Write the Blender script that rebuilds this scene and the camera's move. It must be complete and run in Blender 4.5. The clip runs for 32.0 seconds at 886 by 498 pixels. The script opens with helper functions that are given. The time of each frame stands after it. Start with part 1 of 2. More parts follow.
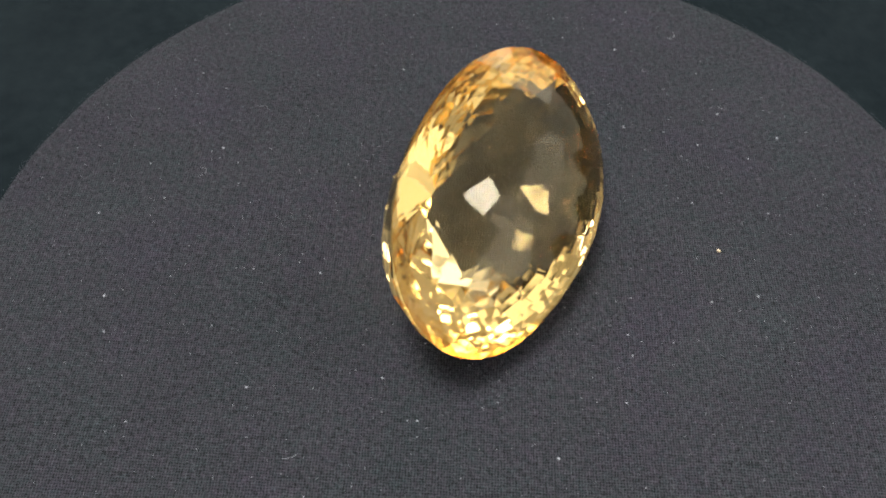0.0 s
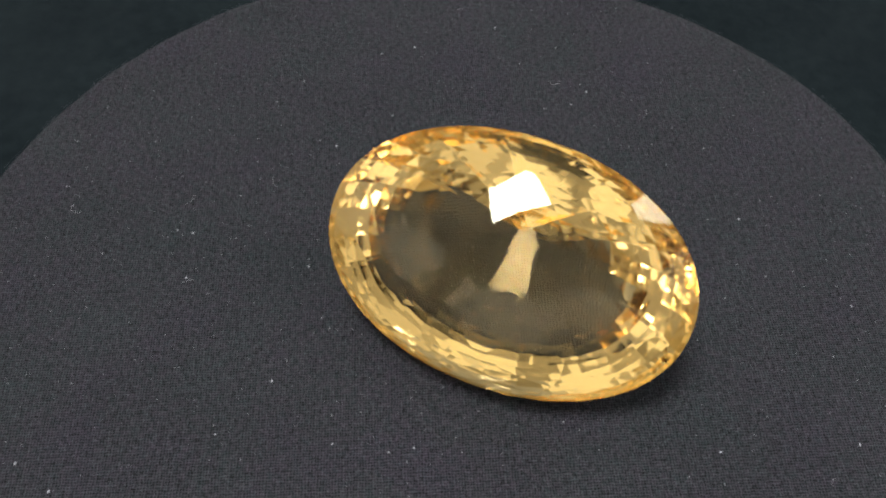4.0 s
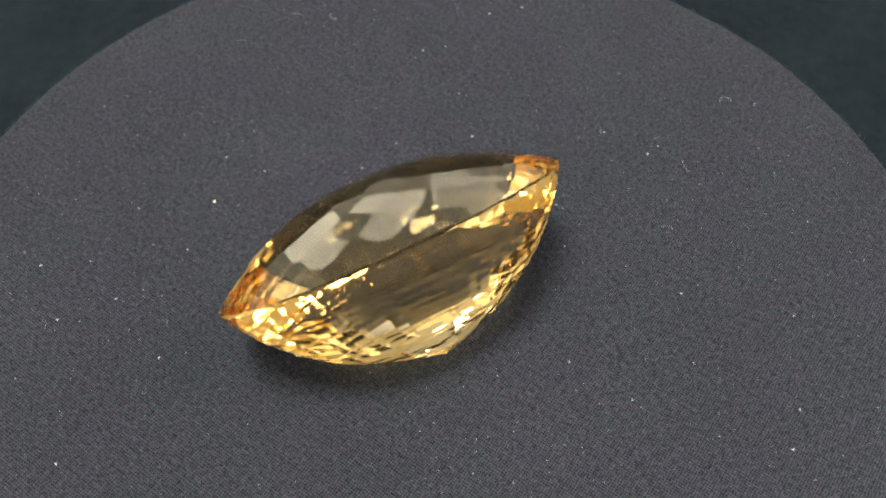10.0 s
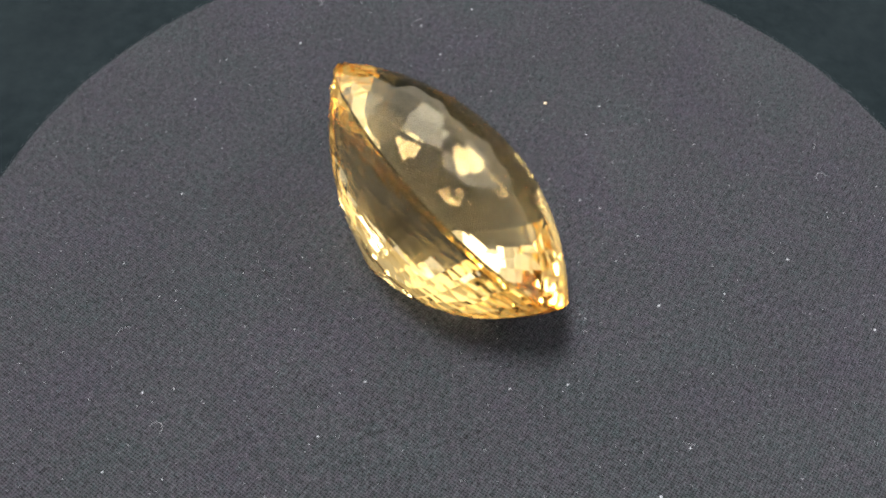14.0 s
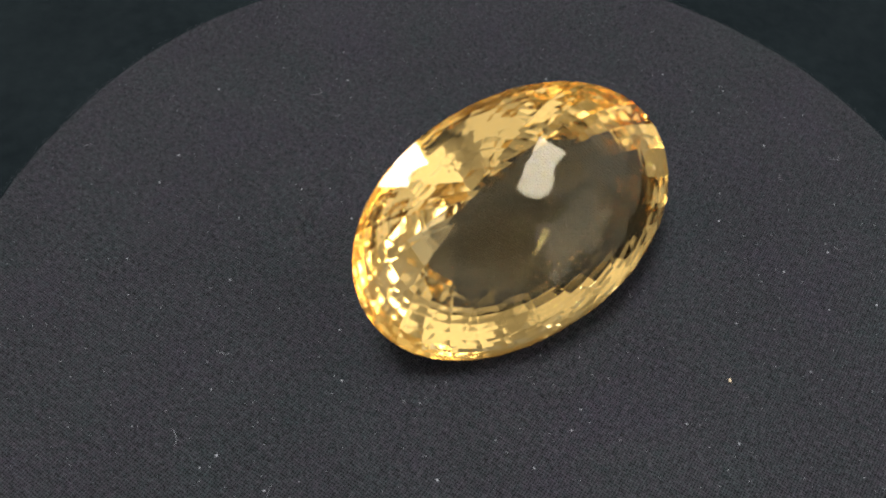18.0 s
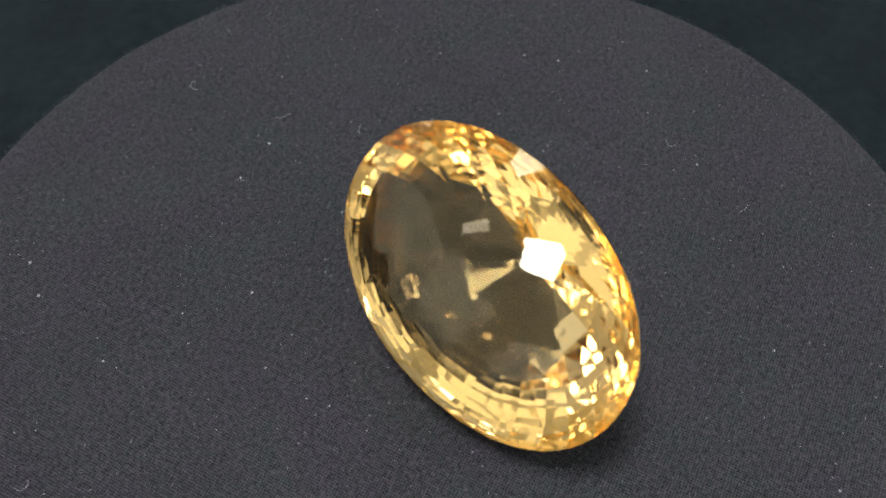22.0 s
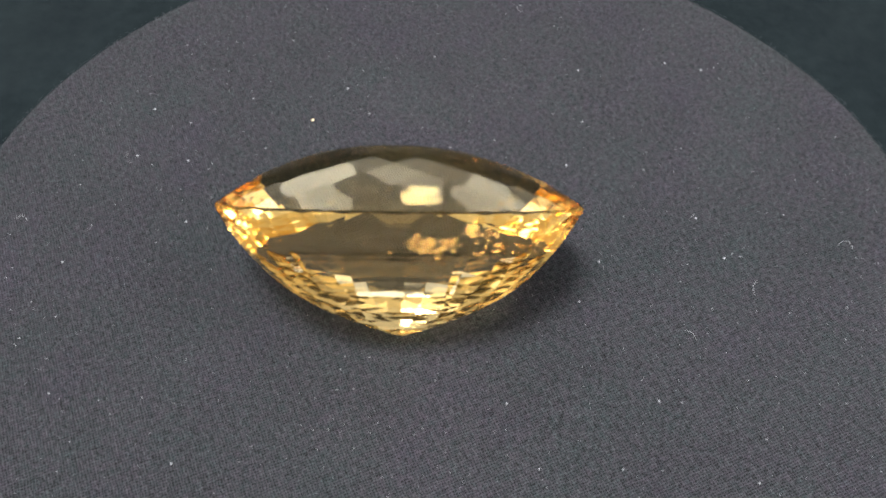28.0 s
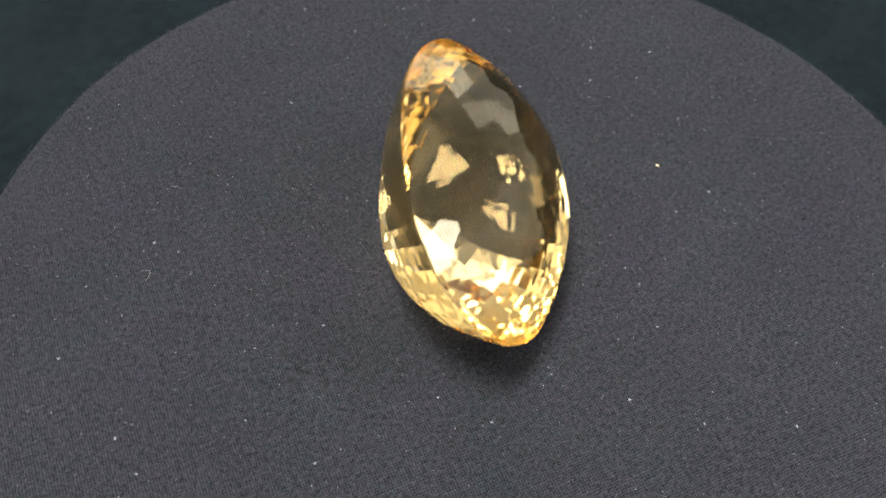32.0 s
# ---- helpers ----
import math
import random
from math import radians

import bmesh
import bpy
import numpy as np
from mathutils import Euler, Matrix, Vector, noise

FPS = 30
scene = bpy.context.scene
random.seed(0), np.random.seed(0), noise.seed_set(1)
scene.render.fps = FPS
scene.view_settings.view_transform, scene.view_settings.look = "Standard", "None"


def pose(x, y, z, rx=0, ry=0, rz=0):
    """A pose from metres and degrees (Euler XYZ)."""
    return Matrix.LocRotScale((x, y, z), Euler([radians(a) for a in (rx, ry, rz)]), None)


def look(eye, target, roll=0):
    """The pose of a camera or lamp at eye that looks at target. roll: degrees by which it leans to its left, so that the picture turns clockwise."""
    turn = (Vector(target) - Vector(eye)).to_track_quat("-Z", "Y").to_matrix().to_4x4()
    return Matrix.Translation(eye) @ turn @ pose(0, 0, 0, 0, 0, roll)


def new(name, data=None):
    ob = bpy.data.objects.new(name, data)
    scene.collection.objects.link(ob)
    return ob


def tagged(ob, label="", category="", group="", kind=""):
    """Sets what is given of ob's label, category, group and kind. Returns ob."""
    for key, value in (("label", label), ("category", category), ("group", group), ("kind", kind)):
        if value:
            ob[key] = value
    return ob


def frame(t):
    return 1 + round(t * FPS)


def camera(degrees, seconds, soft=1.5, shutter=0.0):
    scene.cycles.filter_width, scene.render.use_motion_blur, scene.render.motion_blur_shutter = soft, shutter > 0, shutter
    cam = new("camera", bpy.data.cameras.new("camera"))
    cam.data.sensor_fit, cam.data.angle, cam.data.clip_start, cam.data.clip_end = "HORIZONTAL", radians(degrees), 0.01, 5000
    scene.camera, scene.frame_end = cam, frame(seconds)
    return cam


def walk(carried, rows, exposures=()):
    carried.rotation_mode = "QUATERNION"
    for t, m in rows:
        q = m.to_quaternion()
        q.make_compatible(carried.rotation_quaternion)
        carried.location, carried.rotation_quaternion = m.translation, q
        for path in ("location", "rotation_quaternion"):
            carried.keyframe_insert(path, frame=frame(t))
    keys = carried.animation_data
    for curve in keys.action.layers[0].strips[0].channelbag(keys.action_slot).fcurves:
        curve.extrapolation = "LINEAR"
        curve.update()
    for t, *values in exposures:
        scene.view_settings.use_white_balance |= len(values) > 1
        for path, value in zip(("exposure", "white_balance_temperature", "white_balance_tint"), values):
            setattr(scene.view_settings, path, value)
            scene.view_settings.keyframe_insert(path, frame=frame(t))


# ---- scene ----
MM = 0.001

# ---- camera: fixed over the turntable ----
cam = camera(51.92, 32.0, soft=2.3)
EYE = pose(0, -0.06775, 0.10503, 35.156, 0, 1.540) @ pose(0, 0, 0, 0, 0, 1.336)
scene.cycles.max_bounces, scene.cycles.transmission_bounces, scene.cycles.glossy_bounces = 24, 24, 12
walk(cam, [(0, EYE), (32, EYE)], [(0, 0.66), (2, 0.11), (4, 0.21), (5, 0.36), (6, 0.41), (8, 0.94), (9, 1.01), (10, 0.92), (12, 1.04), (14, 1.16), (15, 0.96), (17, 0.56), (18, 0.11), (20, 0.06), (21, 0.34), (22, 0.38), (23, 0.38), (24, 0.66), (26, 1.01), (29, 1.14), (31, 1.11), (32, 0.81)])

# ---- light: an added, unseen room with four square ceiling lamps and wall fill panels ----
world = bpy.data.worlds.new("room_air")
world.use_nodes = True
world.node_tree.nodes["Background"].inputs[0].default_value = (0.02, 0.022, 0.025, 1)
world.node_tree.nodes["Background"].inputs[1].default_value = 1.0
scene.world = world


def panel_lamp(name, place, target, width, height, watts, colour):
    data = bpy.data.lights.new(name, "AREA")
    data.shape, data.size, data.size_y, data.energy, data.color = "RECTANGLE", width, height, watts, colour
    ob = new(name, data)
    ob.matrix_world = look(place, target)
    return ob


ROOM, HIGH = 1.9, 1.7
# fill panels added in each wall: turn of the wall, then along, sill, lintel, half width and radiance of each opening
FILL_OPENINGS = {
    "north": (0, ((-1.45, 0.0, 1.05, 0.30, 2.6), (-0.75, 0.10, 1.20, 0.24, 2.2), (-0.12, 0.10, 0.95, 0.20, 1.3), (0.58, 0.20, 1.10, 0.28, 1.8), (1.30, 0.10, 1.0, 0.30, 1.2))),
    "south": (180, ((-0.85, 0.20, 1.40, 0.62, 0.75), (0.75, 0.20, 1.40, 0.75, 1.1))),
    "east": (-90, ((-0.70, 0.30, 1.20, 0.45, 0.9), (0.75, 0.30, 1.45, 0.60, 1.3))),
    "west": (90, ((-0.95, 0.20, 1.40, 0.55, 1.1), (0.40, 0.30, 1.40, 0.50, 0.9))),
}
# square ceiling lamps, the west one only an added fill: east, north, width, radiance
LAMPS = (("key_lamp", -0.30, -0.08, 0.50, 43.0), ("north_lamp", -0.24, 1.02, 0.36, 9.0), ("east_lamp", 1.36, 0.02, 0.58, 11.0), ("west_fill_lamp", -1.28, 0.15, 0.36, 4.0))
for name, east, north, width, radiance in LAMPS:
    panel_lamp(name, (east, north, HIGH - 0.03), (east, north, 0), width, width, math.pi * width * width * radiance, (0.98, 0.985, 1.0))
for side, (turn, openings) in FILL_OPENINGS.items():
    for along, sill, lintel, half, radiance in openings:
        mid, spin = (sill + lintel) / 2, pose(0, 0, 0, 0, 0, turn)
        area = 2 * half * (lintel - sill)
        panel_lamp("fill_" + side + "_light", spin @ Vector((along, ROOM + 0.02, mid)), spin @ Vector((along, 0, mid)),
                   2 * half, lintel - sill, math.pi * area * radiance, (0.97, 0.985, 1.0))

# ---- materials ----


def material(name):
    m = bpy.data.materials.new(name)
    m.use_nodes = True
    return m, m.node_tree.nodes, m.node_tree.links, m.node_tree.nodes["Principled BSDF"]


def maths(nodes, links, op, a, b=None):
    n = nodes.new("ShaderNodeMath")
    n.operation = op
    for i, v in enumerate((a, b)):
        if v is None:
            continue
        if isinstance(v, (int, float)):
            n.inputs[i].default_value = v
        else:
            links.new(v, n.inputs[i])
    return n.outputs[0]


def noise_tex(nodes, links, coords, scale, detail=3.0, rough=0.6):
    n = nodes.new("ShaderNodeTexNoise")
    n.inputs["Scale"].default_value, n.inputs["Detail"].default_value, n.inputs["Roughness"].default_value = scale, detail, rough
    links.new(coords, n.inputs["Vector"])
    return n


def ramp(nodes, links, fac, stops):
    n = nodes.new("ShaderNodeValToRGB")
    els = n.color_ramp.elements
    while len(els) < len(stops):
        els.new(0.5)
    for e, (p, c) in zip(els, stops):
        e.position, e.color = p, (*c, 1)
    links.new(fac, n.inputs[0])
    return n.outputs[0]


def woven_cloth(name, dark, light, pitch, bump):
    """Plain-woven cotton: thread relief, slubs, faded patches."""
    m, nodes, links, bsdf = material(name)
    tex = nodes.new("ShaderNodeTexCoord").outputs["Object"]
    warp = noise_tex(nodes, links, tex, 800.0, 4.0, 0.8)
    shift = nodes.new("ShaderNodeVectorMath")
    shift.operation = "SCALE"
    links.new(warp.outputs["Color"], shift.inputs[0])
    shift.inputs["Scale"].default_value = pitch * 1.7
    add = nodes.new("ShaderNodeVectorMath")
    add.operation = "ADD"
    links.new(tex, add.inputs[0])
    links.new(shift.outputs[0], add.inputs[1])
    sep = nodes.new("ShaderNodeSeparateXYZ")
    links.new(add.outputs[0], sep.inputs[0])
    k = 2 * math.pi / pitch

    def thread(axis):
        wave = maths(nodes, links, "COSINE", maths(nodes, links, "MULTIPLY", sep.outputs[axis], k))
        return maths(nodes, links, "ADD", maths(nodes, links, "MULTIPLY", wave, 0.5), 0.5)

    # pinholes between the crossing threads
    tx, ty = thread(0), thread(1)
    hole = maths(nodes, links, "MULTIPLY", tx, ty)
    rib = maths(nodes, links, "ADD", maths(nodes, links, "MULTIPLY", tx, 0.5), maths(nodes, links, "MULTIPLY", ty, 0.3))
    weave = maths(nodes, links, "SUBTRACT", 0.25, maths(nodes, links, "ADD", hole, maths(nodes, links, "MULTIPLY", rib, 0.3)))
    height = maths(nodes, links, "MULTIPLY", weave, 0.8)
    fuzz = noise_tex(nodes, links, tex, 2100.0, 3.0, 0.9)
    height = maths(nodes, links, "ADD", height, maths(nodes, links, "MULTIPLY", fuzz.outputs["Fac"], 1.1))
    # colour: grains of thread, slubs at a few mm, patches at a few cm
    slub = noise_tex(nodes, links, tex, 1300.0, 4.0, 0.85)
    patch = noise_tex(nodes, links, tex, 42.0, 4.0, 0.6)
    mix = maths(nodes, links, "ADD", maths(nodes, links, "MULTIPLY", fuzz.outputs["Fac"], 1.3),
                maths(nodes, links, "ADD", maths(nodes, links, "MULTIPLY", slub.outputs["Fac"], 0.9),
                      maths(nodes, links, "MULTIPLY", patch.outputs["Fac"], 0.15)))
    mix = maths(nodes, links, "ADD", mix, maths(nodes, links, "MULTIPLY", weave, 0.55))
    shade = ramp(nodes, links, maths(nodes, links, "SUBTRACT", mix, 0.62), [(0.22, dark), (0.86, light)])
    # dye that took unevenly: bluish and greenish patches, and single off-colour threads
    dye = noise_tex(nodes, links, tex, 55.0, 5.0, 0.7)
    tint = ramp(nodes, links, dye.outputs["Fac"], [(0.36, (0.93, 1.03, 0.99)), (0.50, (1.0, 1.0, 1.0)), (0.64, (1.03, 0.975, 1.06))])
    thread_dye = noise_tex(nodes, links, tex, 900.0, 3.0, 0.8)
    speckle = ramp(nodes, links, thread_dye.outputs["Fac"], [(0.34, (0.88, 1.03, 1.0)), (0.50, (1.0, 1.0, 1.0)), (0.66, (1.08, 0.97, 1.05))])
    colour = shade
    for other in (tint, speckle):
        blend = nodes.new("ShaderNodeMix")
        blend.data_type, blend.blend_type = "RGBA", "MULTIPLY"
        blend.inputs[0].default_value = 1.0
        links.new(colour, blend.inputs[6])
        links.new(other, blend.inputs[7])
        colour = blend.outputs[2]
    links.new(colour, bsdf.inputs["Base Color"])
    bsdf.inputs["Roughness"].default_value = 0.95
    bsdf.inputs["Specular IOR Level"].default_value = 0.12
    bsdf.inputs["Diffuse Roughness"].default_value = 1.0
    b = nodes.new("ShaderNodeBump")
    b.inputs["Strength"].default_value = 1.0
    b.inputs["Distance"].default_value = bump
    links.new(height, b.inputs["Height"])
    links.new(b.outputs[0], bsdf.inputs["Normal"])
    return m


def plain(name, low, high, scale, rough, bump=0.0, spec=0.3):
    m, nodes, links, bsdf = material(name)
    tex = nodes.new("ShaderNodeTexCoord").outputs["Object"]
    n = noise_tex(nodes, links, tex, scale, 5.0, 0.65)
    big = noise_tex(nodes, links, tex, scale * 0.12, 3.0, 0.5)
    mix = maths(nodes, links, "ADD", maths(nodes, links, "MULTIPLY", n.outputs["Fac"], 0.6), maths(nodes, links, "MULTIPLY", big.outputs["Fac"], 0.4))
    links.new(ramp(nodes, links, mix, [(0.35, low), (0.65, high)]), bsdf.inputs["Base Color"])
    bsdf.inputs["Roughness"].default_value, bsdf.inputs["Specular IOR Level"].default_value = rough, spec
    if bump:
        b = nodes.new("ShaderNodeBump")
        b.inputs["Distance"].default_value = bump
        links.new(n.outputs["Fac"], b.inputs["Height"])
        links.new(b.outputs[0], bsdf.inputs["Normal"])
    return m


def crystal(name, body, bounce, rough):
    """Clear honey-yellow quartz: tinted where light passes in and out, less so at each mirror bounce."""
    m, nodes, links, bsdf = material(name)
    nodes.remove(bsdf)
    ior = 1.55
    through_body = nodes.new("ShaderNodeBsdfRefraction")
    through_body.inputs["Color"].default_value = (*body, 1)
    through_body.inputs["IOR"].default_value = ior
    through_body.inputs["Roughness"].default_value = rough
    mirror = nodes.new("ShaderNodeBsdfGlossy")
    mirror.inputs["Color"].default_value = (*bounce, 1)
    mirror.inputs["Roughness"].default_value = rough
    gloss = nodes.new("ShaderNodeFresnel")
    gloss.inputs["IOR"].default_value = ior
    mix = nodes.new("ShaderNodeMixShader")
    links.new(gloss.outputs[0], mix.inputs[0])
    links.new(through_body.outputs[0], mix.inputs[1])
    links.new(mirror.outputs[0], mix.inputs[2])
    links.new(mix.outputs[0], nodes["Material Output"].inputs["Surface"])
    return m


CLOTH = woven_cloth("black_cotton", (0.003, 0.003, 0.0036), (0.057, 0.056, 0.0615), 0.36 * MM, 0.26 * MM)
BACKCLOTH = plain("black_felt", (0.0042, 0.0066, 0.0076), (0.0088, 0.0126, 0.0136), 300.0, 0.95, 0.0003, 0.05)
WALL = plain("grey_wall_paint", (0.52, 0.52, 0.52), (0.60, 0.60, 0.595), 6.0, 0.8)
CEILING = plain("grey_ceiling_paint", (0.50, 0.50, 0.50), (0.60, 0.60, 0.60), 6.0, 0.85)
BASE = plain("black_plastic", (0.012, 0.012, 0.012), (0.02, 0.02, 0.02), 200.0, 0.5)
LINT = plain("pale_lint", (0.16, 0.16, 0.17), (0.42, 0.42, 0.44), 3000.0, 0.9)
NAP = plain("dark_nap", (0.05, 0.05, 0.055), (0.10, 0.10, 0.11), 3000.0, 0.9)
AMBER_LINT = plain("amber_lint", (0.55, 0.40, 0.22), (0.75, 0.60, 0.40), 3000.0, 0.9)
QUARTZ = crystal("honey_quartz", (0.99, 0.895, 0.685), (0.992, 0.885, 0.655), 0.012)
LAPPED = crystal("lapped_honey_quartz", (0.99, 0.895, 0.685), (0.992, 0.885, 0.655), 0.06)
FROSTED = crystal("ground_quartz", (0.62, 0.52, 0.32), (0.62, 0.52, 0.32), 0.25)


def part(name, bm, mat, parent=None, label=""):
    me = bpy.data.meshes.new(name)
    bm.to_mesh(me)
    bm.free()
    me.materials.append(mat)
    ob = new(name, me)
    if parent:
        ob.parent = parent
    return tagged(ob, label)


def grid_sheet(size, cells, height):
    bm = bmesh.new()
    rows = [[bm.verts.new((size * (i / cells - 0.5), size * (j / cells - 0.5), height(size * (i / cells - 0.5), size * (j / cells - 0.5))))
             for i in range(cells + 1)] for j in range(cells + 1)]
    for j in range(cells):
        for i in range(cells):
            f = bm.faces.new((rows[j][i], rows[j][i + 1], rows[j + 1][i + 1], rows[j + 1][i]))
            f.smooth = True
    return bm


def box(bm, x0, y0, z0, x1, y1, z1):
    v = [bm.verts.new((x, y, z)) for z in (z0, z1) for x, y in ((x0, y0), (x1, y0), (x1, y1), (x0, y1))]
    for f in ((3, 2, 1, 0), (4, 5, 6, 7), (0, 1, 5, 4), (1, 2, 6, 5), (2, 3, 7, 6), (3, 0, 4, 7)):
        bm.faces.new([v[i] for i in f])


# ---- the room: unseen, added to close the place and bounce light into the stone ----
DROP = -0.034      # the black backcloth under the turntable


def opening_wall(name, turn, openings):
    """A wall with openings for the added fill panels, built facing south and turned into place."""
    bm = bmesh.new()
    y0, y1, end = ROOM, ROOM + 0.1, ROOM + (0.1 if turn in (0, 180) else 0.0)
    x = -end
    for along, sill, lintel, half, _ in openings:
        box(bm, x, y0, -0.8, along - half, y1, HIGH)
        box(bm, along - half, y0, -0.8, along + half, y1, sill)
        box(bm, along - half, y0, lintel, along + half, y1, HIGH)
        x = along + half
    box(bm, x, y0, -0.8, end, y1, HIGH)
    bmesh.ops.transform(bm, matrix=pose(0, 0, 0, 0, 0, turn), verts=bm.verts[:])
    return tagged(part(name, bm, WALL), "plain grey painted wall of the unseen room, with openings for added fill light", "wall", kind="structure")


for side, (turn, openings) in FILL_OPENINGS.items():
    opening_wall("wall_" + side, turn, openings)
bm = bmesh.new()
box(bm, -ROOM - 0.1, -ROOM - 0.1, HIGH, ROOM + 0.1, ROOM + 0.1, HIGH + 0.1)
tagged(part("ceiling", bm, CEILING), "plain grey painted ceiling of the unseen room", "ceiling", kind="structure")
bm = bmesh.new()
box(bm, -ROOM - 0.1, -ROOM - 0.1, -0.9, ROOM + 0.1, ROOM + 0.1, -0.8)
tagged(part("floor", bm, WALL), "plain grey floor of the unseen room", "floor", kind="structure")

bm = grid_sheet(0.8, 120, lambda x, y: DROP + 0.0012 * (noise.noise((x * 9, y * 9, 3)) + 0.5 * noise.noise((x * 23, y * 23, 7))))
tagged(part("backcloth", bm, BACKCLOTH), "black felt backcloth spread under the turntable", "backdrop", kind="structure")
bm = bmesh.new()
box(bm, -0.4, -0.4, -0.80, 0.4, 0.4, DROP - 0.004)
tagged(part("table", bm, BASE), "black table under the cloth", "table", kind="structure")

# ---- the turntable ----
TILT = pose(0, 0, 0, -0.11, 0.42, 0)
RIM = 71.56
ECCENTRIC = (3.96, 0.1)


def rim_radius(a):
    fold = math.degrees((a - math.radians(309) + math.pi) % (2 * math.pi) - math.pi)      # tucked corner of the cloth
    return RIM + 1.0 * math.exp(-abs(fold / 6) ** 1.5) + ECCENTRIC[0] * math.cos(a) + ECCENTRIC[1] * math.sin(a) \
        + 0.35 * noise.noise((3 * math.cos(a), 3 * math.sin(a), 1)) + 0.12 * noise.noise((14 * math.cos(a), 14 * math.sin(a), 5))


CONTACT, DENT = Vector((5.96, 5.48, 0.0)), 0.95
# shallow creases in the cloth: x, y, direction, half length, depth, half width
CREASES = ((-23.9, -1.0, 1.86, 12.5, 0.36, 1.7), (-31.5, 1.0, 1.95, 9.6, 0.22, 2.5), (28.6, -28.6, 0.6, 11.5, 0.18, 2.9))


def cloth_height(x, y):
    """Slight waves and creases of the cloth, in mm."""
    lift = 0.10 * noise.noise((x * 0.06, y * 0.06, 2)) + 0.06 * noise.noise((x * 0.2, y * 0.2, 4))
    for cx, cy, turn, length, depth, width in CREASES:
        u = (x - cx) * math.cos(turn) + (y - cy) * math.sin(turn)
        v = (y - cy) * math.cos(turn) - (x - cx) * math.sin(turn) + 0.012 * u * u
        lift -= depth * math.exp(-(u / length) ** 2 - (v / width) ** 2)
    dx, dy = x - CONTACT.x, y - CONTACT.y                 # the padding gives under the stone
    return lift - DENT * math.exp(-(dx * dx + dy * dy) / 90.0)


turntable = tagged(new("turntable"), "round turntable top wrapped in black woven cotton cloth", "turntable")


def cloth_top():
    bm = bmesh.new()
    steps, around = 90, 360
    profile = [(i / steps, 0.0) for i in range(1, steps + 1)]
    rings = []
    for s, _ in profile:
        ring = []
        for j in range(around):
            a = 2 * math.pi * j / around
            r = (rim_radius(a) - 1.2) * s
            x, y = r * math.cos(a), r * math.sin(a)
            ring.append(bm.verts.new((x * MM, y * MM, cloth_height(x, y) * MM)))
        rings.append(ring)
    for out, down in ((0.45, 0.09), (0.85, 0.35), (1.1, 0.75), (1.2, 1.3), (1.2, 5.5), (0.6, 6.6), (-3.0, 7.0)):
        ring = []
        for j in range(around):
            a = 2 * math.pi * j / around
            r = rim_radius(a) - 1.2 + out
            ring.append(bm.verts.new((r * math.cos(a) * MM, r * math.sin(a) * MM, -down * MM)))
        rings.append(ring)
    centre = bm.verts.new((0, 0, cloth_height(0, 0) * MM))
    for j in range(around):
        bm.faces.new((centre, rings[0][j], rings[0][(j + 1) % around]))
    for p, q in zip(rings, rings[1:]):
        for j in range(around):
            k = (j + 1) % around
            bm.faces.new((p[j], q[j], q[k], p[k]))
    bm.faces.new(list(reversed(rings[-1])))
    for f in bm.faces:
        f.smooth = len(f.verts) < 5
    return bm


part("cloth_cover", cloth_top(), CLOTH, turntable)

bm = bmesh.new()
bmesh.ops.create_cone(bm, cap_ends=True, segments=96, radius1=0.062, radius2=0.060, depth=0.026, matrix=Matrix.Translation((0, 0, -0.0205)))
tagged(part("turntable_base", bm, BASE), "black plastic drum of the turntable standing on the backcloth", "turntable base", kind="structure")

# ---- lint on the cloth ----


def speck(bm, x, y, size, squash, turn, z=None):
    """A crumb of lint, lying on the cloth."""
    z = cloth_height(x, y) if z is None else z
    m = Matrix.Translation((x * MM, y * MM, (z + size * squash * 0.35) * MM)) @ Matrix.Rotation(turn, 4, "Z") @ Matrix.Diagonal((size * MM, size * 0.6 * MM, size * squash * 0.5 * MM, 1))
    bmesh.ops.create_icosphere(bm, subdivisions=1, radius=0.5, matrix=m)


def fibre(bm, x, y, length, turn, bend, thick):
    """A short bent hair of lint, three-sided."""
    steps = 7
    last = None
    for i in range(steps + 1):
        s = i / steps - 0.5
        a = turn + bend * s
        px, py = x + length * s * math.cos(a), y + length * s * math.sin(a)
        z = cloth_height(px, py) + thick * 0.5 + 0.12 * (1 - 4 * s * s)
        nx, ny = -math.sin(a), math.cos(a)
        tri = [bm.verts.new(((px + nx * thick * u) * MM, (py + ny * thick * u) * MM, (z + thick * w) * MM)) for u, w in ((-0.5, 0), (0.5, 0), (0, 0.8))]
        if last:
            for k in range(3):
                bm.faces.new((last[k], last[(k + 1) % 3], tri[(k + 1) % 3], tri[k]))
        last = tri


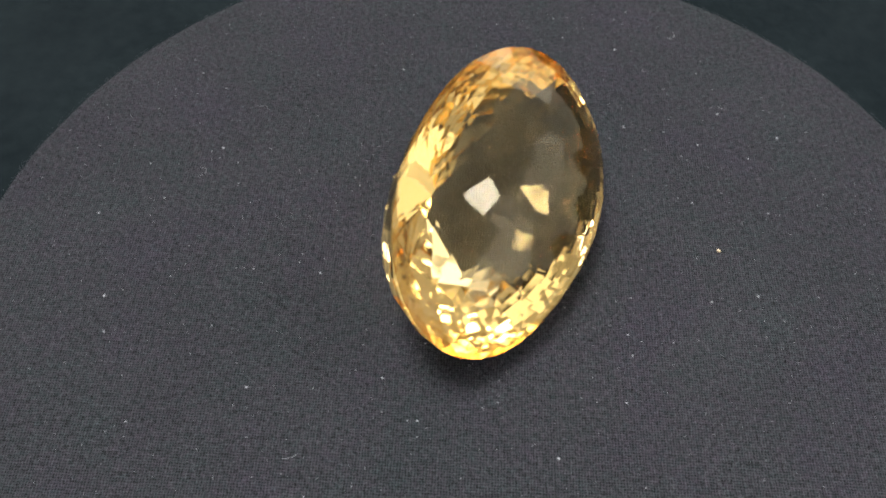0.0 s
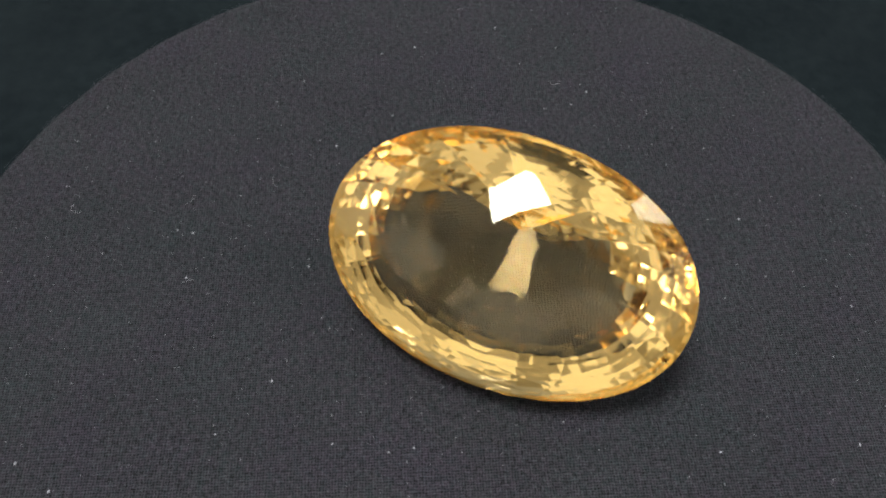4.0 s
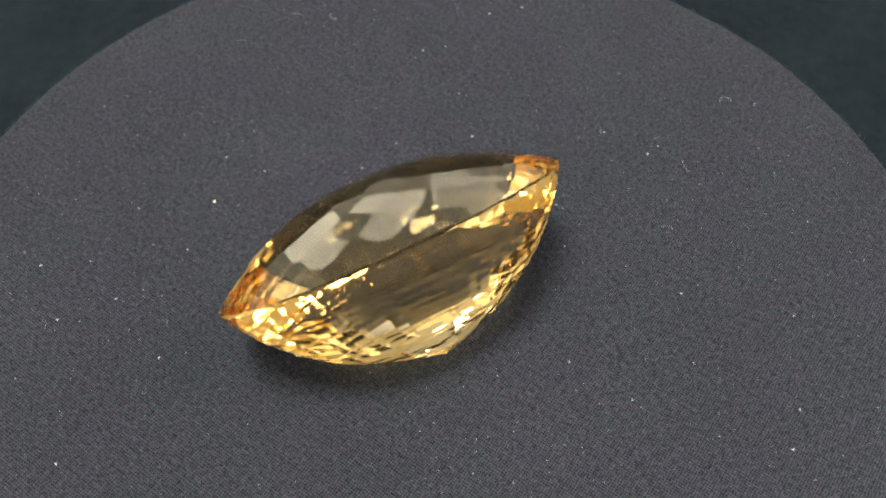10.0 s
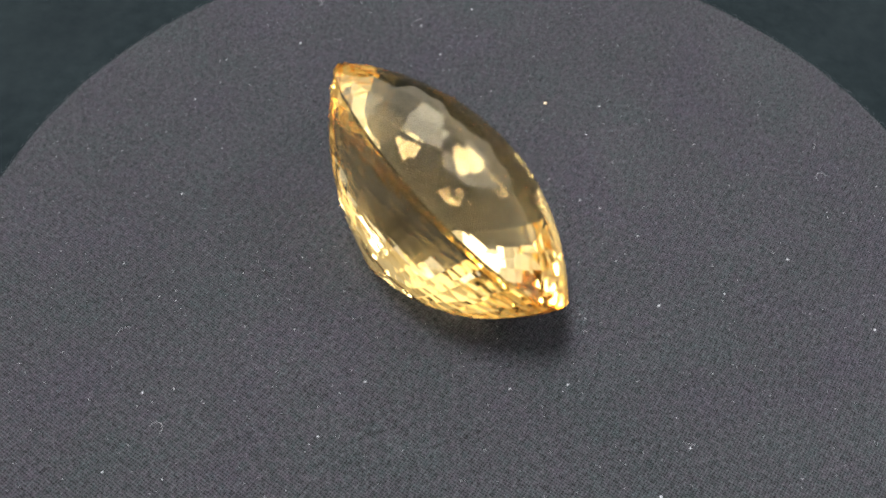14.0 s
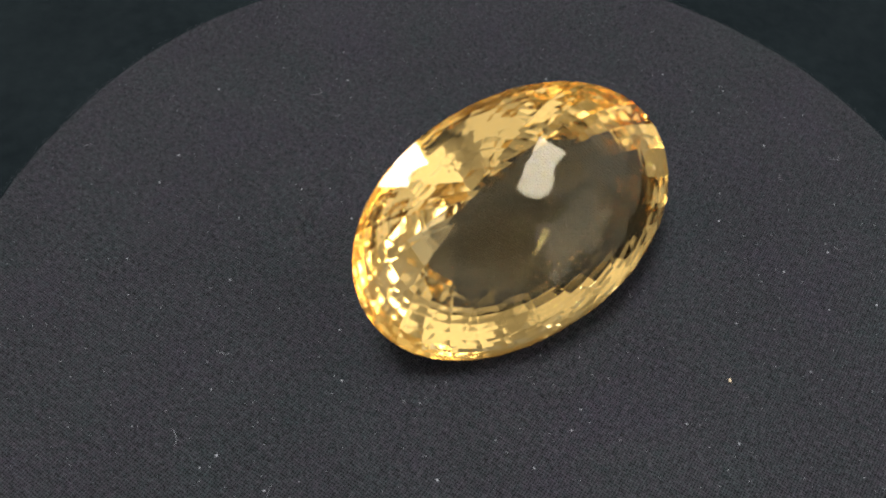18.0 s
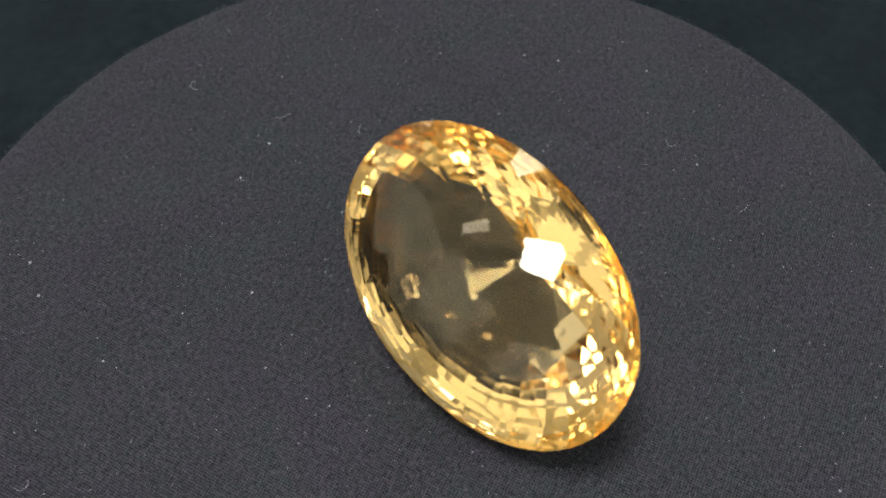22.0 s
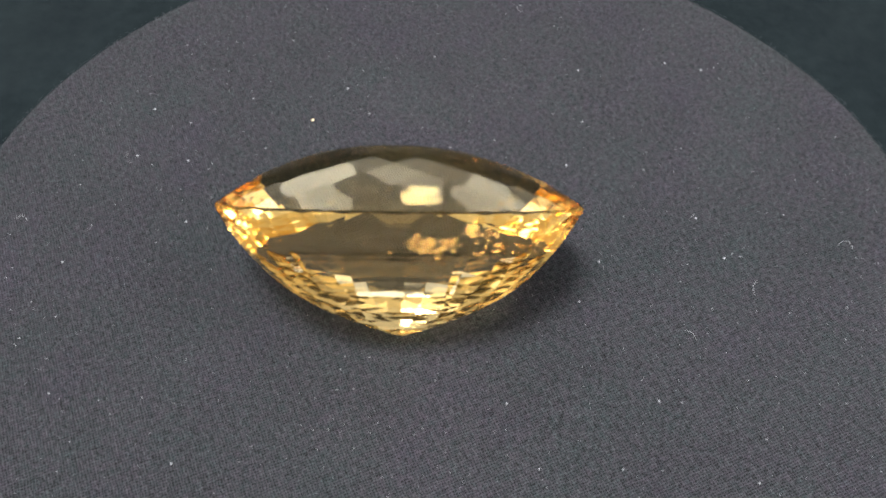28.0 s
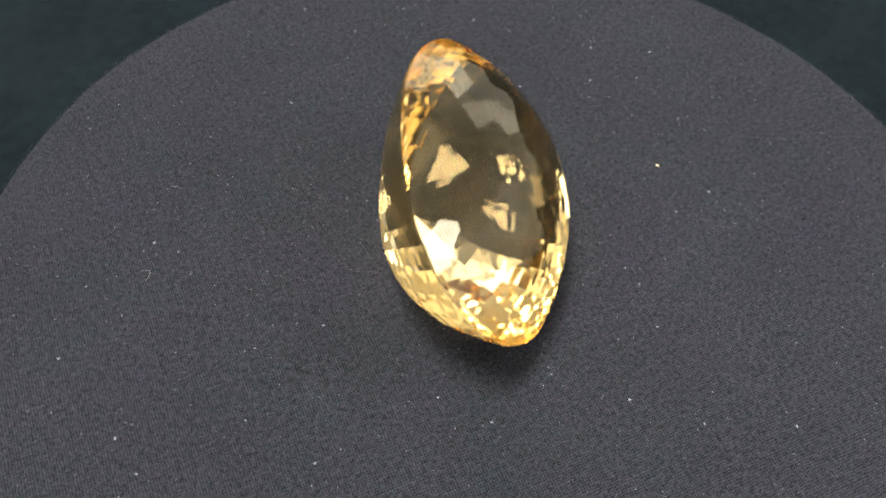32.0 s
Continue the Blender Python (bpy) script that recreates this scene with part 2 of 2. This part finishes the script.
CRUMBS = ((37.1, 8.2), (41.6, 0.8), (-10.3, -36.8), (23.3, -54.3), (-23.7, 39.5), (-10.1, 41.8), (6.0, -17.1), (-18.7, 1.1), (43.9, 25.9),
          (-42.9, 12.8), (-46.4, 19.2), (20.5, -30.7), (24.9, 48.8), (27.0, -49.6), (5.1, 53.8), (-10.9, -39.1), (25.2, 31.3), (22.3, -16.3),
          (23.6, -9.4), (-4.0, -20.2), (-32.0, -8.1), (-33.5, 20.2), (-51.7, 9.5), (-39.9, -22.3), (13.5, -24.2), (35.1, -0.5), (-45.9, -9.8),
          (-25.9, -16.8), (-47.3, -4.3), (40.3, 35.0), (49.0, 30.4), (34.3, 16.7), (14.8, 56.1), (34.5, 25.0), (-2.7, -36.9), (36.4, 28.2),
          (45.3, 15.4), (38.0, 44.0), (-28.0, 1.2), (-36.2, 23.0), (-8.8, -14.5), (23.2, -6.3), (31.0, -35.5))
rnd = random.Random(5)
for i, (x, y) in enumerate(CRUMBS):
    bm = bmesh.new()
    speck(bm, x, y, 0.62 if i == 0 else rnd.uniform(0.28, 0.5), rnd.uniform(0.4, 0.8), rnd.uniform(0, 3.1))
    part("lint_speck", bm, AMBER_LINT if i == 0 else LINT, turntable)

bm = bmesh.new()
for i in range(1100):
    a, r = rnd.uniform(0, 2 * math.pi), 66.5 * math.sqrt(rnd.random())
    speck(bm, r * math.cos(a), r * math.sin(a), rnd.choice((0.09, 0.1, 0.12, 0.14, 0.2)), rnd.uniform(0.3, 0.8), rnd.uniform(0, 3.1))
tagged(part("dust", bm, LINT, turntable, "pale dust sprinkled over the cloth"), kind="stuff")
bm = bmesh.new()
for i in range(15):
    a, r = rnd.uniform(0, 2 * math.pi), 65.0 * math.sqrt(rnd.random())
    fibre(bm, r * math.cos(a), r * math.sin(a), rnd.uniform(0.9, 2.8), rnd.uniform(0, 6.3), rnd.uniform(-2.2, 1.7), rnd.uniform(0.025, 0.045))
tagged(part("loose_fibres", bm, LINT, turntable, "thin pale fibres lying on the cloth"), kind="stuff")

bm = bmesh.new()
for i in range(2600):                                     # nap standing off the rim of the cloth
    a = rnd.uniform(0, 2 * math.pi)
    r, down = rim_radius(a) - rnd.uniform(0.0, 0.6), rnd.uniform(-0.05, 0.5)
    lean, length = a + rnd.uniform(-1.3, 1.3), rnd.uniform(0.12, 0.42)
    x, y, dx, dy, lift = r * math.cos(a), r * math.sin(a), math.cos(lean), math.sin(lean), rnd.uniform(-0.1, 0.2)
    root = [bm.verts.new(((x - dy * u) * MM, (y + dx * u) * MM, (w - down) * MM)) for u, w in ((-0.02, 0), (0.02, 0), (0, 0.035))]
    tip = bm.verts.new(((x + dx * length) * MM, (y + dy * length) * MM, (lift - down) * MM))
    for k in range(3):
        bm.faces.new((root[k], root[(k + 1) % 3], tip))
tagged(part("rim_nap", bm, NAP, turntable, "short dark nap along the rim of the cloth"), kind="stuff")

# ---- the gemstone ----
HALF_LONG, HALF_WIDE, CROWN_RISE, PAVILION_DROP, GIRDLE = 23.18, 16.06, 7.52, 16.63, 0.20
GEM_LEAN = pose(0, 0, 0, 49.42, 0.87, 65.86)
GEM_AT = Vector((6.02, 5.43, 13.64))


def dome(rho, a, up):
    """A point of the smooth stone under the facets, in mm."""
    c, s = math.cos(a), math.sin(a)
    e = 2 / 2.063
    x, y = rho * HALF_LONG * math.copysign(abs(c) ** e, c), rho * HALF_WIDE * math.copysign(abs(s) ** e, s)
    k = 1 - rho * rho
    if up:
        n = 2.171 * c * c + (2.295 - 0.086 * s) * s * s
        return Vector((x + 0.721 * k, y - 2.804 * k, GIRDLE + CROWN_RISE * (1 - rho ** n) + 0.718 * s * s * rho * rho * (1 - rho)))
    n = 3.639 * c * c + (3.433 - 0.613 * s) * s * s
    keel = 0.397 * c * c + (0.597 - 0.001 * s) * s * s
    belly = -2.611 * c * c + (3.345 - 1.868 * s) * s * s
    return Vector((x - 0.207 * k, y - 0.264 * k, -GIRDLE - PAVILION_DROP * ((1 - keel) * (1 - rho ** n) + keel * (1 - rho)) - belly * rho * rho * (1 - rho)))


def tangent(rho, a, up):
    d = 0.004
    rho = max(rho, 0.02)
    p = dome(rho, a, up)
    n = (dome(rho + d, a, up) - dome(rho - d, a, up)).cross(dome(rho, a + d, up) - dome(rho, a - d, up)).normalized()
    return p, n if n.dot(p) > 0 else -n


def cut(bm, p, n):
    r = bmesh.ops.bisect_plane(bm, geom=bm.verts[:] + bm.edges[:] + bm.faces[:], dist=1e-5, plane_co=p, plane_no=n, clear_outer=True)
    edges = [e for e in r["geom_cut"] if isinstance(e, bmesh.types.BMEdge) and e.is_boundary]
    if len(edges) > 2:
        bmesh.ops.contextual_create(bm, geom=edges)


def cut_stone():
    """The stone as its lapidary cuts it: a blank, then one plane a facet. Returns three shells."""
    bm = bmesh.new()
    box(bm, -30, -22, -20, 30, 22, 15)
    for j in range(64):                                   # girdle
        a = 2 * math.pi * (j + 0.5) / 64
        p = dome(1.0, a, True)
        t = dome(1.0, a + 0.01, True) - dome(1.0, a - 0.01, True)
        n = Vector((t.y, -t.x, 0)).normalized()
        cut(bm, p, n if n.dot(p) > 0 else -n)
    wob = random.Random(11)
    crown = ((0.07, 4), (0.17, 8), (0.28, 8), (0.40, 8), (0.50, 16), (0.60, 16), (0.71, 16), (0.83, 16), (0.94, 16), (0.985, 32))
    pavilion = []
    rho = 0.985
    while rho > 0.10:                                     # steps of square facets
        count = 28 if rho > 0.50 else 14 if rho > 0.26 else 7
        pavilion.insert(0, (rho, count))
        wide = 2 * math.pi * rho * 19.2 / count
        slope = sum((dome(rho, a, False) - dome(rho - 0.01, a, False)).length for a in (0, 1.57)) / 0.02
        rho -= 0.68 * wide / slope
    for up, rows in ((True, crown), (False, pavilion)):
        for k, (rho, count) in enumerate(rows):
            for j in range(count):
                a = 2 * math.pi * (j + (0.5 * (k % 2) if up else 0.5)) / count + 0.01
                p, n = tangent(rho, a, up)
                n = (n + Vector((wob.uniform(-1, 1), wob.uniform(-1, 1), 0)) * 0.002).normalized()
                cut(bm, p - n * (0.07 if up else 0.03), n)
    bmesh.ops.remove_doubles(bm, verts=bm.verts[:], dist=0.004)
    bmesh.ops.recalc_face_normals(bm, faces=bm.faces[:])
    lean = Matrix.Translation(GEM_AT - CONTACT) @ GEM_LEAN
    shells = []
    for keep in ("crown", "girdle", "pavilion"):
        half = bm.copy()
        kill = []
        for f in half.faces:
            kind = "girdle" if abs(f.normal.z) < 0.06 else "crown" if f.normal.z > 0 else "pavilion"
            if kind != keep:
                kill.append(f)
        bmesh.ops.delete(half, geom=kill, context="FACES")
        bmesh.ops.transform(half, matrix=Matrix.Diagonal((MM, MM, MM, 1)) @ lean, verts=half.verts[:])
        shells.append(half)
    bm.free()
    return shells


gem = tagged(new("gemstone"), "large oval honey-yellow faceted citrine lying tilted on black cloth", "gemstone")
crown_shell, girdle_shell, pavilion_shell = cut_stone()
part("crown", crown_shell, QUARTZ, gem)
part("girdle", girdle_shell, FROSTED, gem, "thin frosted girdle edge")
part("pavilion", pavilion_shell, LAPPED, gem)

# ---- the turning: degrees clockwise at every half second ----
TURN = (0.00, 10.56, 21.08, 31.77, 42.49, 53.20, 63.77, 74.30, 84.77, 95.13, 105.62, 115.86, 126.11, 136.54, 147.18, 157.75,
        168.43, 178.86, 189.84, 201.02, 212.35, 223.90, 235.09, 245.27, 256.53, 267.67, 279.20, 290.74, 302.45, 313.46, 325.11, 336.57,
        347.95, 359.08, 370.41, 380.89, 391.46, 401.98, 412.27, 422.76, 433.07, 443.62, 453.45, 463.65, 473.94, 484.41, 494.65, 504.93,
        515.67, 526.58, 538.15, 548.27, 559.22, 570.67, 581.79, 593.03, 604.26, 615.47, 626.62, 637.76, 649.00, 661.65, 673.13, 683.36,
        694.06)


def motions():
    rows = [(i * 0.5, pose(0, 0, 0, 0, 0, -a)) for i, a in enumerate(TURN)]
    walk(turntable, [(t, m @ TILT) for t, m in rows])
    walk(gem, [(t, m @ Matrix.Translation(CONTACT * MM)) for t, m in rows])


motions()
